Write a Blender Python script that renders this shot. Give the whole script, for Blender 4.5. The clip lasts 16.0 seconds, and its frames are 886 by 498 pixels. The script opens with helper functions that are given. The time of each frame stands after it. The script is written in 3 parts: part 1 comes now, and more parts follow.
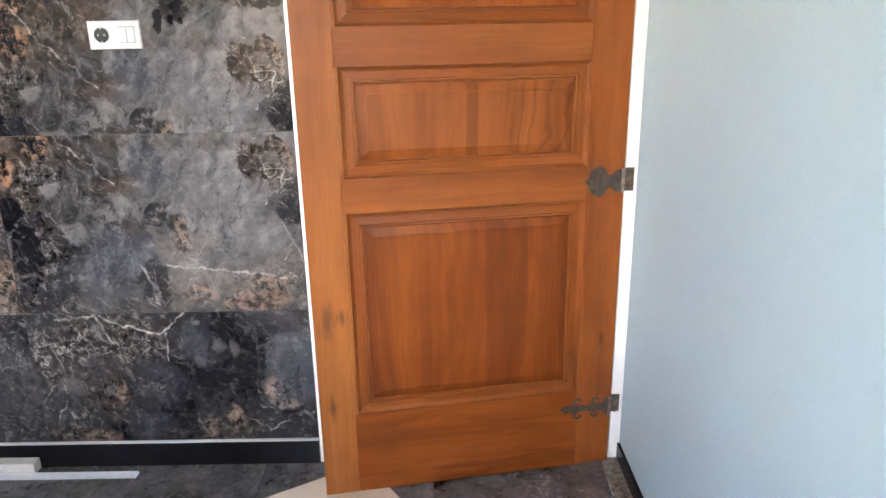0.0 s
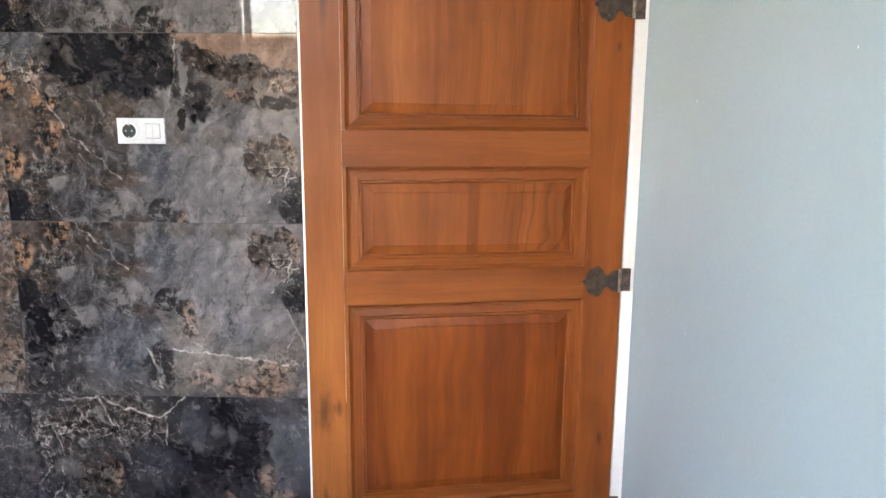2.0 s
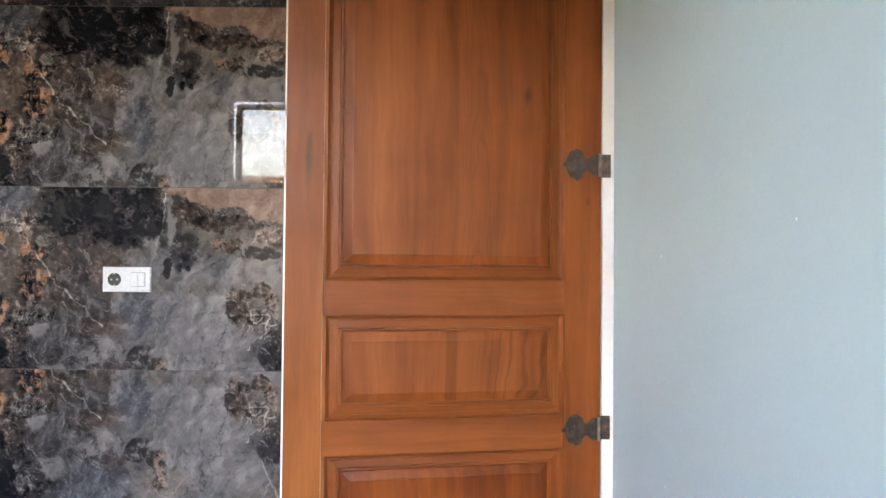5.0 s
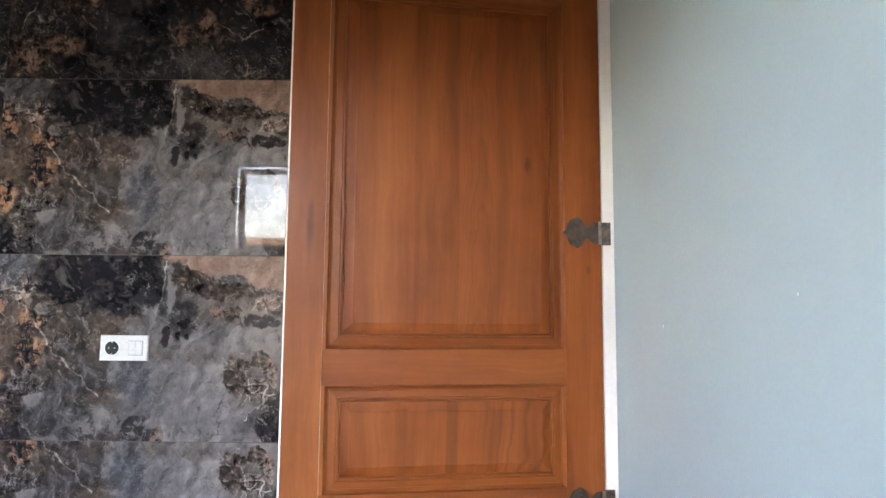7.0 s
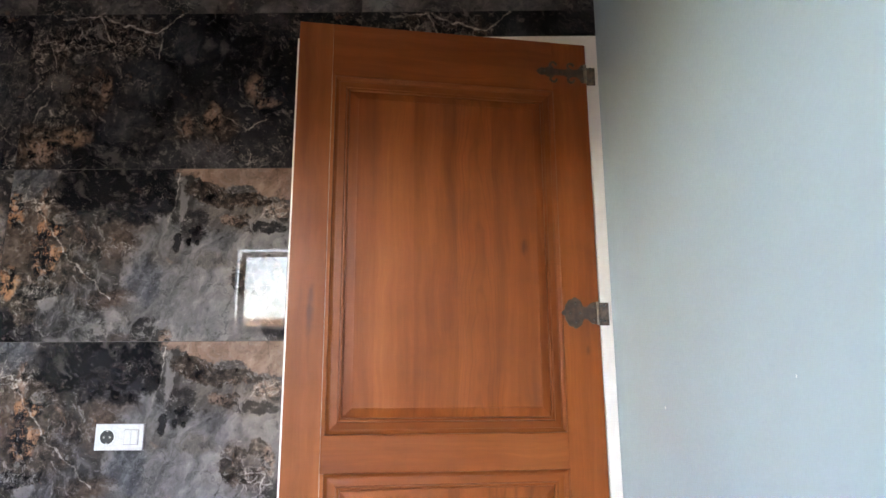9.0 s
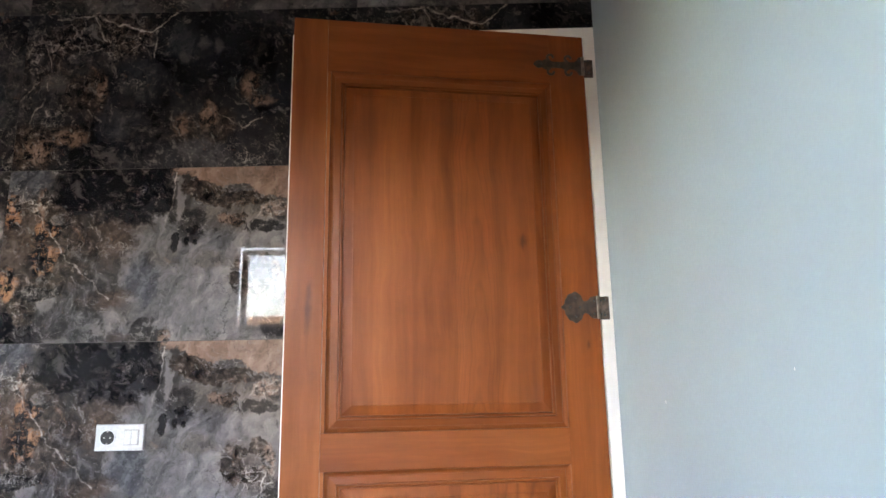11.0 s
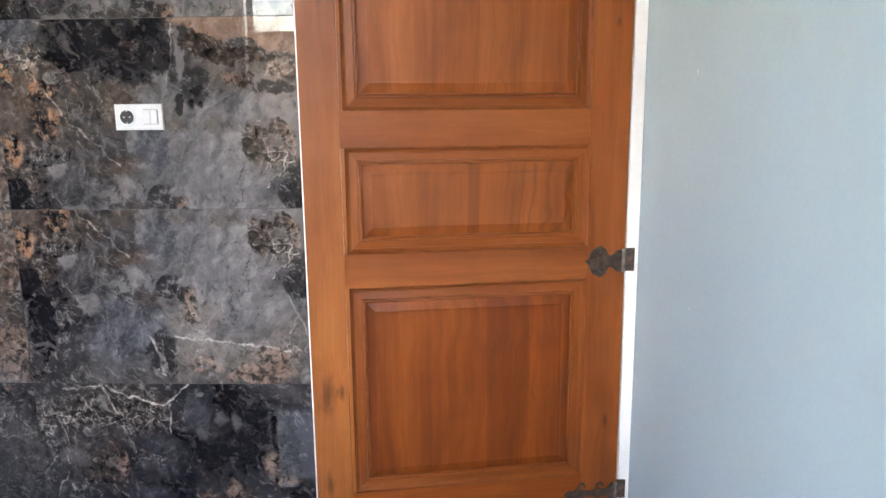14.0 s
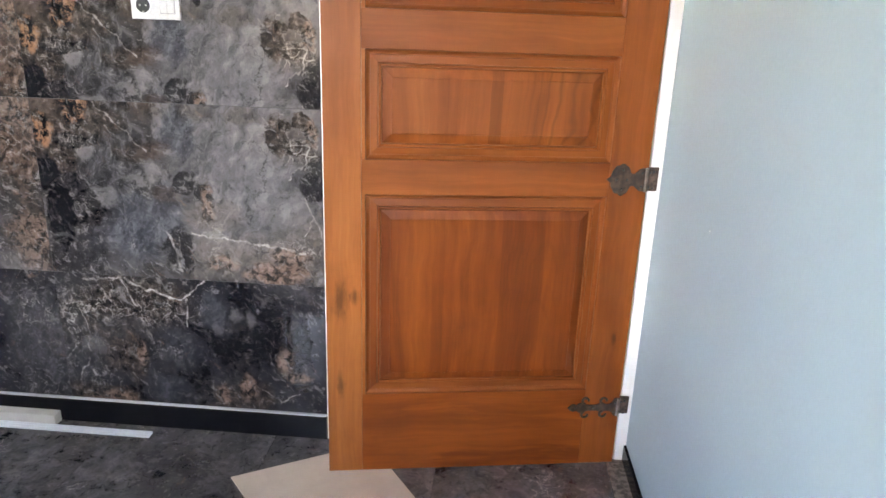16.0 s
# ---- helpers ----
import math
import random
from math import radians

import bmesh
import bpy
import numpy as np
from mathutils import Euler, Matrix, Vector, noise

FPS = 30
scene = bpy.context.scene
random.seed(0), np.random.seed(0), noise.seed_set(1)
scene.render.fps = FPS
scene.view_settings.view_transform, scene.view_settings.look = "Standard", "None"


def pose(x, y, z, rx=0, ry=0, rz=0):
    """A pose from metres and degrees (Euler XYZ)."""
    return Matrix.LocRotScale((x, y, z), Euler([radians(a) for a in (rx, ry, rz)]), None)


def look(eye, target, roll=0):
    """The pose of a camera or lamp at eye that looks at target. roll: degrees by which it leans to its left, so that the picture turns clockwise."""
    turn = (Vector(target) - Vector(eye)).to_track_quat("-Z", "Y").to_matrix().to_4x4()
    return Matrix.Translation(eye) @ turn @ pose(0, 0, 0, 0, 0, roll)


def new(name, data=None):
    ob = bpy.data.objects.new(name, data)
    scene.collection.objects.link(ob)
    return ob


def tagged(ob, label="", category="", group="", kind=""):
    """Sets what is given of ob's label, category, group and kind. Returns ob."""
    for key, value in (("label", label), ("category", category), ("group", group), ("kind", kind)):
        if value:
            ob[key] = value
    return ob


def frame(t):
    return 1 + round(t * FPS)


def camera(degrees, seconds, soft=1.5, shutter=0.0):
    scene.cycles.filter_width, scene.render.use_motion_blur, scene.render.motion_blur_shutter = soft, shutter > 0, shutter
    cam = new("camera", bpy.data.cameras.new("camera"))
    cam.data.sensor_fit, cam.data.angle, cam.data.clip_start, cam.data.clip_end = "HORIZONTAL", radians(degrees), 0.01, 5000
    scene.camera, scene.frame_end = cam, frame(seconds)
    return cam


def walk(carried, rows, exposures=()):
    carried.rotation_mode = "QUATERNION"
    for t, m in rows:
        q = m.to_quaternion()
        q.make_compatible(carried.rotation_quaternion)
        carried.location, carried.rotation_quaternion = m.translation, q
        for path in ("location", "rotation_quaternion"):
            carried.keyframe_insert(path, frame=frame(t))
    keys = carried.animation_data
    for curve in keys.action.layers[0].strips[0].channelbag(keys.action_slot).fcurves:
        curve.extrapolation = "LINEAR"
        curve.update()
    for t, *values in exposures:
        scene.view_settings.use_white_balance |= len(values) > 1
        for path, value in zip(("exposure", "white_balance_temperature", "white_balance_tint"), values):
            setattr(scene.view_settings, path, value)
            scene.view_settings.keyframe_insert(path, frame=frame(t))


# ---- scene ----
cam = camera(66.0, 16.0)
PATH = [
    (0, (-0.6, -2.138, 1.482), (-0.611, -0.23, 0.883), -1.1),
    (0.5, (-0.608, -2.155, 1.502), (-0.653, -0.227, 0.972), 0.4),
    (1, (-0.574, -2.172, 1.504), (-0.619, -0.22, 1.068), 0.5),
    (1.5, (-0.552, -2.176, 1.509), (-0.615, -0.214, 1.129), 0.2),
    (2, (-0.553, -2.188, 1.522), (-0.607, -0.221, 1.167), 0.4),
    (2.5, (-0.548, -2.202, 1.505), (-0.591, -0.217, 1.259), 0.5),
    (3, (-0.538, -2.202, 1.538), (-0.591, -0.213, 1.342), 0.7),
    (3.5, (-0.532, -2.211, 1.551), (-0.542, -0.215, 1.437), 0.9),
    (4, (-0.537, -2.219, 1.553), (-0.556, -0.22, 1.501), 0.4),
    (6.5, (-0.531, -2.232, 1.584), (-0.529, -0.239, 1.748), 0.7),
    (7, (-0.532, -2.225, 1.587), (-0.549, -0.237, 1.804), 0.5),
    (7.5, (-0.526, -2.24, 1.588), (-0.542, -0.264, 1.895), 0.4),
    (8, (-0.528, -2.242, 1.592), (-0.535, -0.285, 2.004), 0.9),
    (8.5, (-0.53, -2.256, 1.592), (-0.529, -0.31, 2.054), 0.4),
    (9, (-0.531, -2.245, 1.598), (-0.545, -0.295, 2.04), -0.3),
    (11.5, (-0.508, -2.223, 1.601), (-0.542, -0.268, 2.023), -1.2),
    (12, (-0.515, -2.205, 1.587), (-0.583, -0.221, 1.833), -0.8),
    (12.5, (-0.52, -2.194, 1.562), (-0.592, -0.196, 1.644), -0.5),
    (13, (-0.521, -2.183, 1.547), (-0.623, -0.187, 1.458), -0.6),
    (13.5, (-0.519, -2.174, 1.529), (-0.58, -0.192, 1.27), 0.0),
    (14, (-0.529, -2.175, 1.473), (-0.609, -0.21, 1.108), -0.6),
    (14.5, (-0.507, -2.165, 1.476), (-0.634, -0.232, 0.978), -0.2),
    (15, (-0.509, -2.162, 1.468), (-0.593, -0.259, 0.86), 0.9),
    (15.5, (-0.525, -2.179, 1.465), (-0.546, -0.27, 0.868), 2.7),
    (16, (-0.525, -2.154, 1.453), (-0.652, -0.253, 0.846), 2.0),
]
EXPOSURES = [(0, 5.86, 11100, 24), (1, 5.76, 11000, 24), (4, 5.60, 10400, 24), (7, 5.60, 9600, 24), (8.5, 5.73, 9500, 24), (11.5, 5.76, 9500, 24), (13, 5.60, 9800, 24), (14, 5.62, 10300, 24), (16, 5.74, 10800, 24)]
walk(cam, [(t, look(eye, target, roll)) for t, eye, target, roll in PATH], EXPOSURES)

# ---- world, sun, exposure ----
SUN_EL, SUN_AZ = 42.0, 20.0
world = bpy.data.worlds.new("sky")
scene.world = world
world.use_nodes = True
wn = world.node_tree
sky = wn.nodes.new("ShaderNodeTexSky")
sky.sky_type, sky.sun_disc = "NISHITA", False
sky.sun_elevation, sky.sun_rotation = radians(SUN_EL), radians(SUN_AZ)
sky.air_density, sky.dust_density = 1.0, 1.0
wn.nodes["Background"].inputs["Strength"].default_value = 0.15
# broken soft cloud over the clear sky
haze = wn.nodes.new("ShaderNodeTexNoise")
haze.inputs["Scale"].default_value, haze.inputs["Detail"].default_value, haze.inputs["Distortion"].default_value = 4.0, 5.0, 0.4
wn.links.new(wn.nodes.new("ShaderNodeTexCoord").outputs["Generated"], haze.inputs["Vector"])
band = wn.nodes.new("ShaderNodeMapRange")
for i, v in ((1, 0.36), (2, 0.64), (3, 0.78), (4, 1.2)):
    band.inputs[i].default_value = v
wn.links.new(haze.outputs["Fac"], band.inputs[0])
shade = wn.nodes.new("ShaderNodeVectorMath")
shade.operation = "SCALE"
wn.links.new(sky.outputs["Color"], shade.inputs[0])
wn.links.new(band.outputs[0], shade.inputs["Scale"])
wn.links.new(shade.outputs[0], wn.nodes["Background"].inputs["Color"])
sun = new("sun", bpy.data.lights.new("sun", "SUN"))
sun.data.energy, sun.data.angle, sun.data.color = 1.0, radians(10.0), (1.0, 0.95, 0.88)
sun_way = Vector((math.sin(radians(SUN_AZ)) * math.cos(radians(SUN_EL)), math.cos(radians(SUN_AZ)) * math.cos(radians(SUN_EL)), math.sin(radians(SUN_EL))))
sun.matrix_world = Matrix.Translation((0, 30, 40)) @ sun_way.to_track_quat("Z", "Y").to_matrix().to_4x4()


# ---- material kit ----
class Kit:
    """A node material under construction."""

    def __init__(self, name):
        self.m = bpy.data.materials.new(name)
        self.m.use_nodes = True
        self.t = self.m.node_tree
        self.b = self.t.nodes["Principled BSDF"]

    def put(self, node, key, v):
        s = node.inputs[key]
        if isinstance(v, bpy.types.NodeSocket):
            self.t.links.new(v, s)
        elif v is not None:
            s.default_value = v

    def set(self, **kw):
        for k, v in kw.items():
            self.put(self.b, k.replace("_", " "), v)

    def coords(self):
        return self.t.nodes.new("ShaderNodeTexCoord").outputs["Object"]

    def rnd(self):
        return self.t.nodes.new("ShaderNodeObjectInfo").outputs["Random"]

    def math(self, op, a, b=None, c=None, clamp=False):
        n = self.t.nodes.new("ShaderNodeMath")
        n.operation, n.use_clamp = op, clamp
        for i, v in enumerate((a, b, c)):
            self.put(n, i, v)
        return n.outputs[0]

    def vec(self, op, a, b=None, out=0):
        n = self.t.nodes.new("ShaderNodeVectorMath")
        n.operation = op
        self.put(n, 0, a)
        if op == "SCALE":
            self.put(n, "Scale", b)
        else:
            self.put(n, 1, b)
        return n.outputs[out]

    def noise(self, p, scale, detail=4.0, rough=0.55, distort=0.0, out="Fac"):
        n = self.t.nodes.new("ShaderNodeTexNoise")
        for k, v in (("Vector", p), ("Scale", scale), ("Detail", detail), ("Roughness", rough), ("Distortion", distort)):
            self.put(n, k, v)
        return n.outputs[out]

    def edges(self, p, scale, rand=1.0):
        n = self.t.nodes.new("ShaderNodeTexVoronoi")
        n.feature = "DISTANCE_TO_EDGE"
        for k, v in (("Vector", p), ("Scale", scale), ("Randomness", rand)):
            self.put(n, k, v)
        return n.outputs["Distance"]

    def turned(self, p, size, degrees):
        n = self.t.nodes.new("ShaderNodeMapping")
        self.put(n, "Vector", p)
        n.inputs["Rotation"].default_value = (0.0, radians(degrees), 0.0)
        return self.vec("MULTIPLY", n.outputs[0], size)

    def cells(self, p, scale):
        n = self.t.nodes.new("ShaderNodeTexVoronoi")
        self.put(n, "Vector", p)
        self.put(n, "Scale", scale)
        return self.vec("DOT_PRODUCT", n.outputs["Color"], (0.34, 0.33, 0.33), out=1)

    def span(self, v, a, b, lo=0.0, hi=1.0):
        n = self.t.nodes.new("ShaderNodeMapRange")
        n.interpolation_type = "SMOOTHSTEP"
        for i, x in enumerate((v, a, b, lo, hi)):
            self.put(n, i, x)
        return n.outputs[0]

    def ramp(self, v, stops, mode="LINEAR"):
        n = self.t.nodes.new("ShaderNodeValToRGB")
        r = n.color_ramp
        r.interpolation = mode
        for i, (pos, col) in enumerate(stops):
            e = r.elements[i] if i < 2 else r.elements.new(pos)
            e.position, e.color = pos, (*col, 1)
        self.put(n, 0, v)
        return n.outputs[0]

    def mix(self, f, a, b, mode="MIX"):
        n = self.t.nodes.new("ShaderNodeMix")
        n.data_type, n.blend_type = "RGBA", mode
        for k, v in ((0, f), (6, a), (7, b)):
            self.put(n, k, (*v, 1) if isinstance(v, tuple) and len(v) == 3 else v)
        return n.outputs[2]

    def bump(self, h, strength, dist):
        n = self.t.nodes.new("ShaderNodeBump")
        for k, v in (("Height", h), ("Strength", strength), ("Distance", dist)):
            self.put(n, k, v)
        self.t.links.new(n.outputs[0], self.b.inputs["Normal"])


NIGHT, LIGHT = (0.008, 0.008, 0.010), (0.25, 0.24, 0.232)
TAN, CHALK = (0.25, 0.146, 0.100), (0.52, 0.48, 0.44)


def marble(name, base, layers=(), lift=0.0, veins=0.6, brown=0.35, shift=False, gloss=0.012, webs=(), cracks=(), ior=1.355, grit=1.0):
    """Polished printed marble. Layers of blots (u, v, ru, rv), u to the right and v down from the top left corner of the print; a piece shows the print from v = lift on."""
    k = Kit(name)
    p = k.vec("ADD", k.coords(), (0.0, 0.0, -lift))
    q = k.vec("ADD", p, k.vec("SCALE", (17.0, 9.0, 23.0), k.rnd())) if shift else p
    half = (0.5, 0.5, 0.5)
    w1 = k.vec("SCALE", k.vec("SUBTRACT", k.noise(q, 5.0, 2.0, out="Color"), half), 0.16)
    w2 = k.vec("SCALE", k.vec("SUBTRACT", k.noise(q, 24.0, 6.0, 0.68, out="Color"), half), 0.045)
    big = k.vec("ADD", q, k.vec("ADD", w1, w2))
    slim = k.vec("ADD", q, w2)
    lean = k.turned(big, (0.6, 1.0, 1.35), -42.0)      # the bedding runs down to the right
    fine = k.noise(slim, 34.0, 8.0, 0.72, 0.3)
    brush = k.noise(k.turned(big, (0.5, 1.0, 1.5), 57.0), 12.0, 9.0, 0.72)
    drift = k.noise(k.turned(slim, (1.4, 1.0, 0.6), -20.0), 22.0, 8.0, 0.74, 0.5)
    plates = k.cells(big, 5.0)
    shards = k.cells(k.vec("ADD", big, w2), 26.0)
    cloud = k.noise(lean, 3.4, 7.0, 0.62, 0.6)

    def sum_of(a, wa, b, wb):
        return k.math("ADD", k.math("MULTIPLY", a, wa), k.math("MULTIPLY", b, wb))

    facets = k.cells(k.turned(big, (0.8, 1.0, 1.3), 57.0), 11.0)
    tone = k.math("ADD", sum_of(brush, 0.64, fine, 0.2), k.math("ADD", sum_of(plates, 0.13, facets, 0.13), k.math("MULTIPLY", shards, 0.06)))      # about 0.58 in the mean
    soft = sum_of(cloud, 0.6, fine, 0.4)
    crumbs = k.span(sum_of(fine, 0.75, shards, 0.25), 0.47, 0.56)
    looks = {
        "grey": k.ramp(tone, ((0.40, (0.030, 0.030, 0.032)), (0.50, (0.070, 0.069, 0.071)), (0.58, (0.118, 0.115, 0.117)), (0.66, (0.175, 0.168, 0.166)), (0.76, (0.26, 0.245, 0.235)))),
        "warm": k.ramp(tone, ((0.40, (0.030, 0.026, 0.024)), (0.54, (0.085, 0.075, 0.069)), (0.72, (0.21, 0.182, 0.16)))),
        "pale": k.ramp(tone, ((0.40, (0.09, 0.088, 0.088)), (0.57, (0.175, 0.169, 0.166)), (0.74, (0.29, 0.275, 0.26)))),
        "blue": k.ramp(sum_of(drift, 0.45, brush, 0.55), ((0.38, (0.012, 0.013, 0.017)), (0.49, (0.040, 0.044, 0.052)), (0.58, (0.105, 0.110, 0.120)), (0.68, (0.21, 0.21, 0.213)))),
        "smoke": k.ramp(sum_of(drift, 0.75, soft, 0.25), ((0.38, (0.009, 0.009, 0.010)), (0.49, (0.030, 0.029, 0.031)), (0.57, (0.072, 0.070, 0.072)), (0.66, (0.20, 0.193, 0.187)))),
        "black": k.ramp(soft, ((0.38, (0.002, 0.002, 0.003)), (0.52, (0.007, 0.007, 0.009)), (0.64, (0.036, 0.035, 0.038)))),
        "coal": k.ramp(fine, ((0.38, (0.004, 0.004, 0.005)), (0.52, (0.015, 0.014, 0.016)), (0.68, (0.06, 0.058, 0.058)))),
        "umber": k.ramp(fine, ((0.38, (0.006, 0.005, 0.004)), (0.50, (0.027, 0.020, 0.0175)), (0.64, (0.100, 0.074, 0.062)))),
        "earth": k.ramp(tone, ((0.42, (0.017, 0.011, 0.009)), (0.56, (0.062, 0.041, 0.034)), (0.72, (0.155, 0.112, 0.092)))),
        "tan": k.ramp(tone, ((0.40, (0.095, 0.057, 0.042)), (0.55, (0.19, 0.121, 0.091)), (0.72, (0.30, 0.21, 0.168)))),
        "flakes": k.mix(crumbs, NIGHT, k.mix(facets, (0.24, 0.092, 0.038), (0.34, 0.205, 0.13))),
    }
    looks["crust"] = k.mix(k.span(fine, 0.43, 0.55), looks["umber"], looks["tan"])
    col = k.ramp(cloud, base)
    rusty = k.math("MULTIPLY", k.span(k.noise(k.vec("ADD", lean, (3.1, 0, 7.7)), 4.2, 7.0, 0.66), 0.55, 0.63), brown)
    col = k.mix(rusty, col, looks["umber"])
    calm = 0.0
    # spots keep their places; only their rims are torn
    wob = k.vec("ADD", p, k.vec("MULTIPLY", k.vec("ADD", k.vec("SCALE", w1, 0.3), w2), (1.0, 0.0, 1.0)))
    torn = k.math("ADD", k.math("SUBTRACT", k.noise(slim, 9.0, 9.0, 0.68), 0.5), k.math("MULTIPLY", k.math("SUBTRACT", sum_of(facets, 0.3, fine, 0.7), 0.5), 0.9))

    def reach(u, v, ru, rv, rag):
        d = k.vec("LENGTH", k.vec("MULTIPLY", k.vec("SUBTRACT", wob, (u, 0.0, -v)), (1 / ru, 0.0, 1 / rv)), out=1)
        return k.math("ADD", d, k.math("MULTIPLY", torn, rag * 1.5))

    for kind, weight, rag, blur, blots in layers:
        mask = None
        for blot in blots:
            m = k.span(reach(*blot, rag), 1.0 + blur, 1.0 - blur, 0.0, weight)
            mask = m if mask is None else k.math("MAXIMUM", mask, m)
        col = k.mix(mask, col, looks[kind])
        keep = {"grey": 0.85, "pale": 0.9, "warm": 0.6, "blue": 0.6, "smoke": 0.6, "tan": 0.7, "black": 0.75, "earth": 0.5}.get(kind, 0.0)
        calm = k.math("ADD", k.math("MULTIPLY", calm, k.math("SUBTRACT", 1.0, mask)), k.math("MULTIPLY", mask, keep))
    if not layers:
        calm = k.span(k.noise(k.vec("ADD", lean, (8.3, 0, 1.9)), 2.6, 5.0, 0.6), 0.44, 0.56, 0.2, 0.9)
        col = k.mix(calm, col, looks["grey"])
    busy = k.math("MULTIPLY", k.math("SUBTRACT", 1.0, calm), grit)
    # crisp islands, pale and dark, at hand size and finger size
    for scale, edge, rim, tint, weight, at in ((9.0, 0.57, 0.05, NIGHT, 0.6, 4.4), (15.0, 0.57, 0.07, LIGHT, 0.5, 8.1), (26.0, 0.57, 0.06, NIGHT, 0.6, 2.9), (13.0, 0.60, 0.08, TAN, 0.45, 6.3), (46.0, 0.57, 0.07, LIGHT, 0.5, 3.3)):
        isle = k.noise(k.vec("ADD", lean, (at, 0.0, -at)), scale, 9.0, 0.7, 0.4)
        col = k.mix(k.math("MULTIPLY", busy, k.span(isle, edge, edge + rim, 0.0, weight)), col, tint)
    # warm bloom and dark pores over the calm plates
    col = k.mix(k.math("MULTIPLY", calm, k.span(k.noise(k.vec("ADD", big, (2.2, 0.0, 5.1)), 6.0, 7.0, 0.66), 0.54, 0.66, 0.0, 0.3)), col, looks["warm"])
    col = k.mix(k.span(fine, 0.44, 0.32, 0.0, 0.55), col, NIGHT)
    col = k.mix(k.math("MULTIPLY", k.span(fine, 0.57, 0.74, 0.0, 0.5), k.math("ADD", 0.25, k.math("MULTIPLY", busy, 0.6))), col, CHALK)
    # hairline seams that part the plates
    seam = k.math("MULTIPLY", k.span(k.edges(k.vec("ADD", lean, w2), 5.5), 0.020, 0.003), k.span(k.noise(k.vec("ADD", q, (1.3, 0.0, 4.2)), 7.0, 3.0), 0.44, 0.58))
    col = k.mix(k.math("MULTIPLY", seam, k.span(fine, 0.60, 0.46, 0.05, 0.6)), col, NIGHT)
    # pale calcite threads, broken up by a coarse mask
    v2 = k.math("MULTIPLY", k.span(k.edges(k.vec("ADD", big, w2), 17.0), 0.04, 0.006), k.span(k.noise(k.vec("ADD", q, (5.0, 0, 2.0)), 4.0, 4.0), 0.55, 0.66))
    col = k.mix(k.math("MULTIPLY", k.math("MULTIPLY", v2, k.span(fine, 0.40, 0.54)), veins), col, k.mix(0.5, CHALK, LIGHT))
    if webs:
        net = k.math("MAXIMUM", k.span(k.edges(k.vec("ADD", slim, k.vec("SCALE", w1, 0.4)), 13.0), 0.035, 0.004), k.span(k.edges(k.vec("ADD", slim, w2), 31.0), 0.05, 0.006, 0.0, 0.7))
        net = k.math("MULTIPLY", k.math("MULTIPLY", net, k.span(fine, 0.42, 0.56)), k.span(k.noise(k.vec("ADD", q, (6.4, 0.0, 3.3)), 8.0, 5.0, 0.6), 0.44, 0.60, 0.1, 1.0))
        for u, v, ru, rv in webs:
            col = k.mix(k.math("MULTIPLY", net, k.span(reach(u, v, ru, rv, 1.2), 1.2, 0.5, 0.0, 0.6)), col, CHALK)
    if cracks:
        # single open cracks filled with calcite: (u, v, u, v, half width, weight)
        way = k.vec("ADD", p, k.vec("MULTIPLY", k.vec("ADD", k.vec("SCALE", w1, 0.35), k.vec("SCALE", w2, 0.9)), (1.0, 0.0, 1.0)))
        ply = k.math("MULTIPLY", k.span(fine, 0.38, 0.58, 0.15, 1.0), k.span(k.noise(q, 13.0, 3.0), 0.38, 0.58, 0.25, 1.0))
        for u, v, uu, vv, half_wide, weight in cracks:
            run = (uu - u, 0.0, v - vv)
            off = k.vec("MULTIPLY", k.vec("SUBTRACT", way, (u, 0.0, -v)), (1.0, 0.0, 1.0))
            h = k.math("MULTIPLY", k.vec("DOT_PRODUCT", off, run, out=1), 1.0 / (run[0] ** 2 + run[2] ** 2), clamp=True)
            d = k.vec("LENGTH", k.vec("SUBTRACT", off, k.vec("SCALE", run, h)), out=1)
            col = k.mix(k.math("MULTIPLY", ply, k.span(d, half_wide, half_wide * 0.1, 0.0, weight)), col, CHALK)
    col = k.mix(1.0, col, (0.955, 0.895, 0.88), "MULTIPLY")
    k.set(Base_Color=col, Roughness=gloss, IOR=ior)
    return k.m


SLATE_BASE = ((0.34, (0.012, 0.012, 0.013)), (0.46, (0.030, 0.028, 0.028)), (0.55, (0.070, 0.066, 0.066)), (0.68, (0.15, 0.143, 0.14)))
DARK_BASE = ((0.34, (0.007, 0.007, 0.009)), (0.48, (0.016, 0.016, 0.019)), (0.60, (0.030, 0.030, 0.034)), (0.76, (0.10, 0.097, 0.10)))
FLOOR_BASE = ((0.28, (0.028, 0.027, 0.028)), (0.42, (0.055, 0.053, 0.054)), (0.56, (0.105, 0.101, 0.100)), (0.75, (0.20, 0.19, 0.185)))
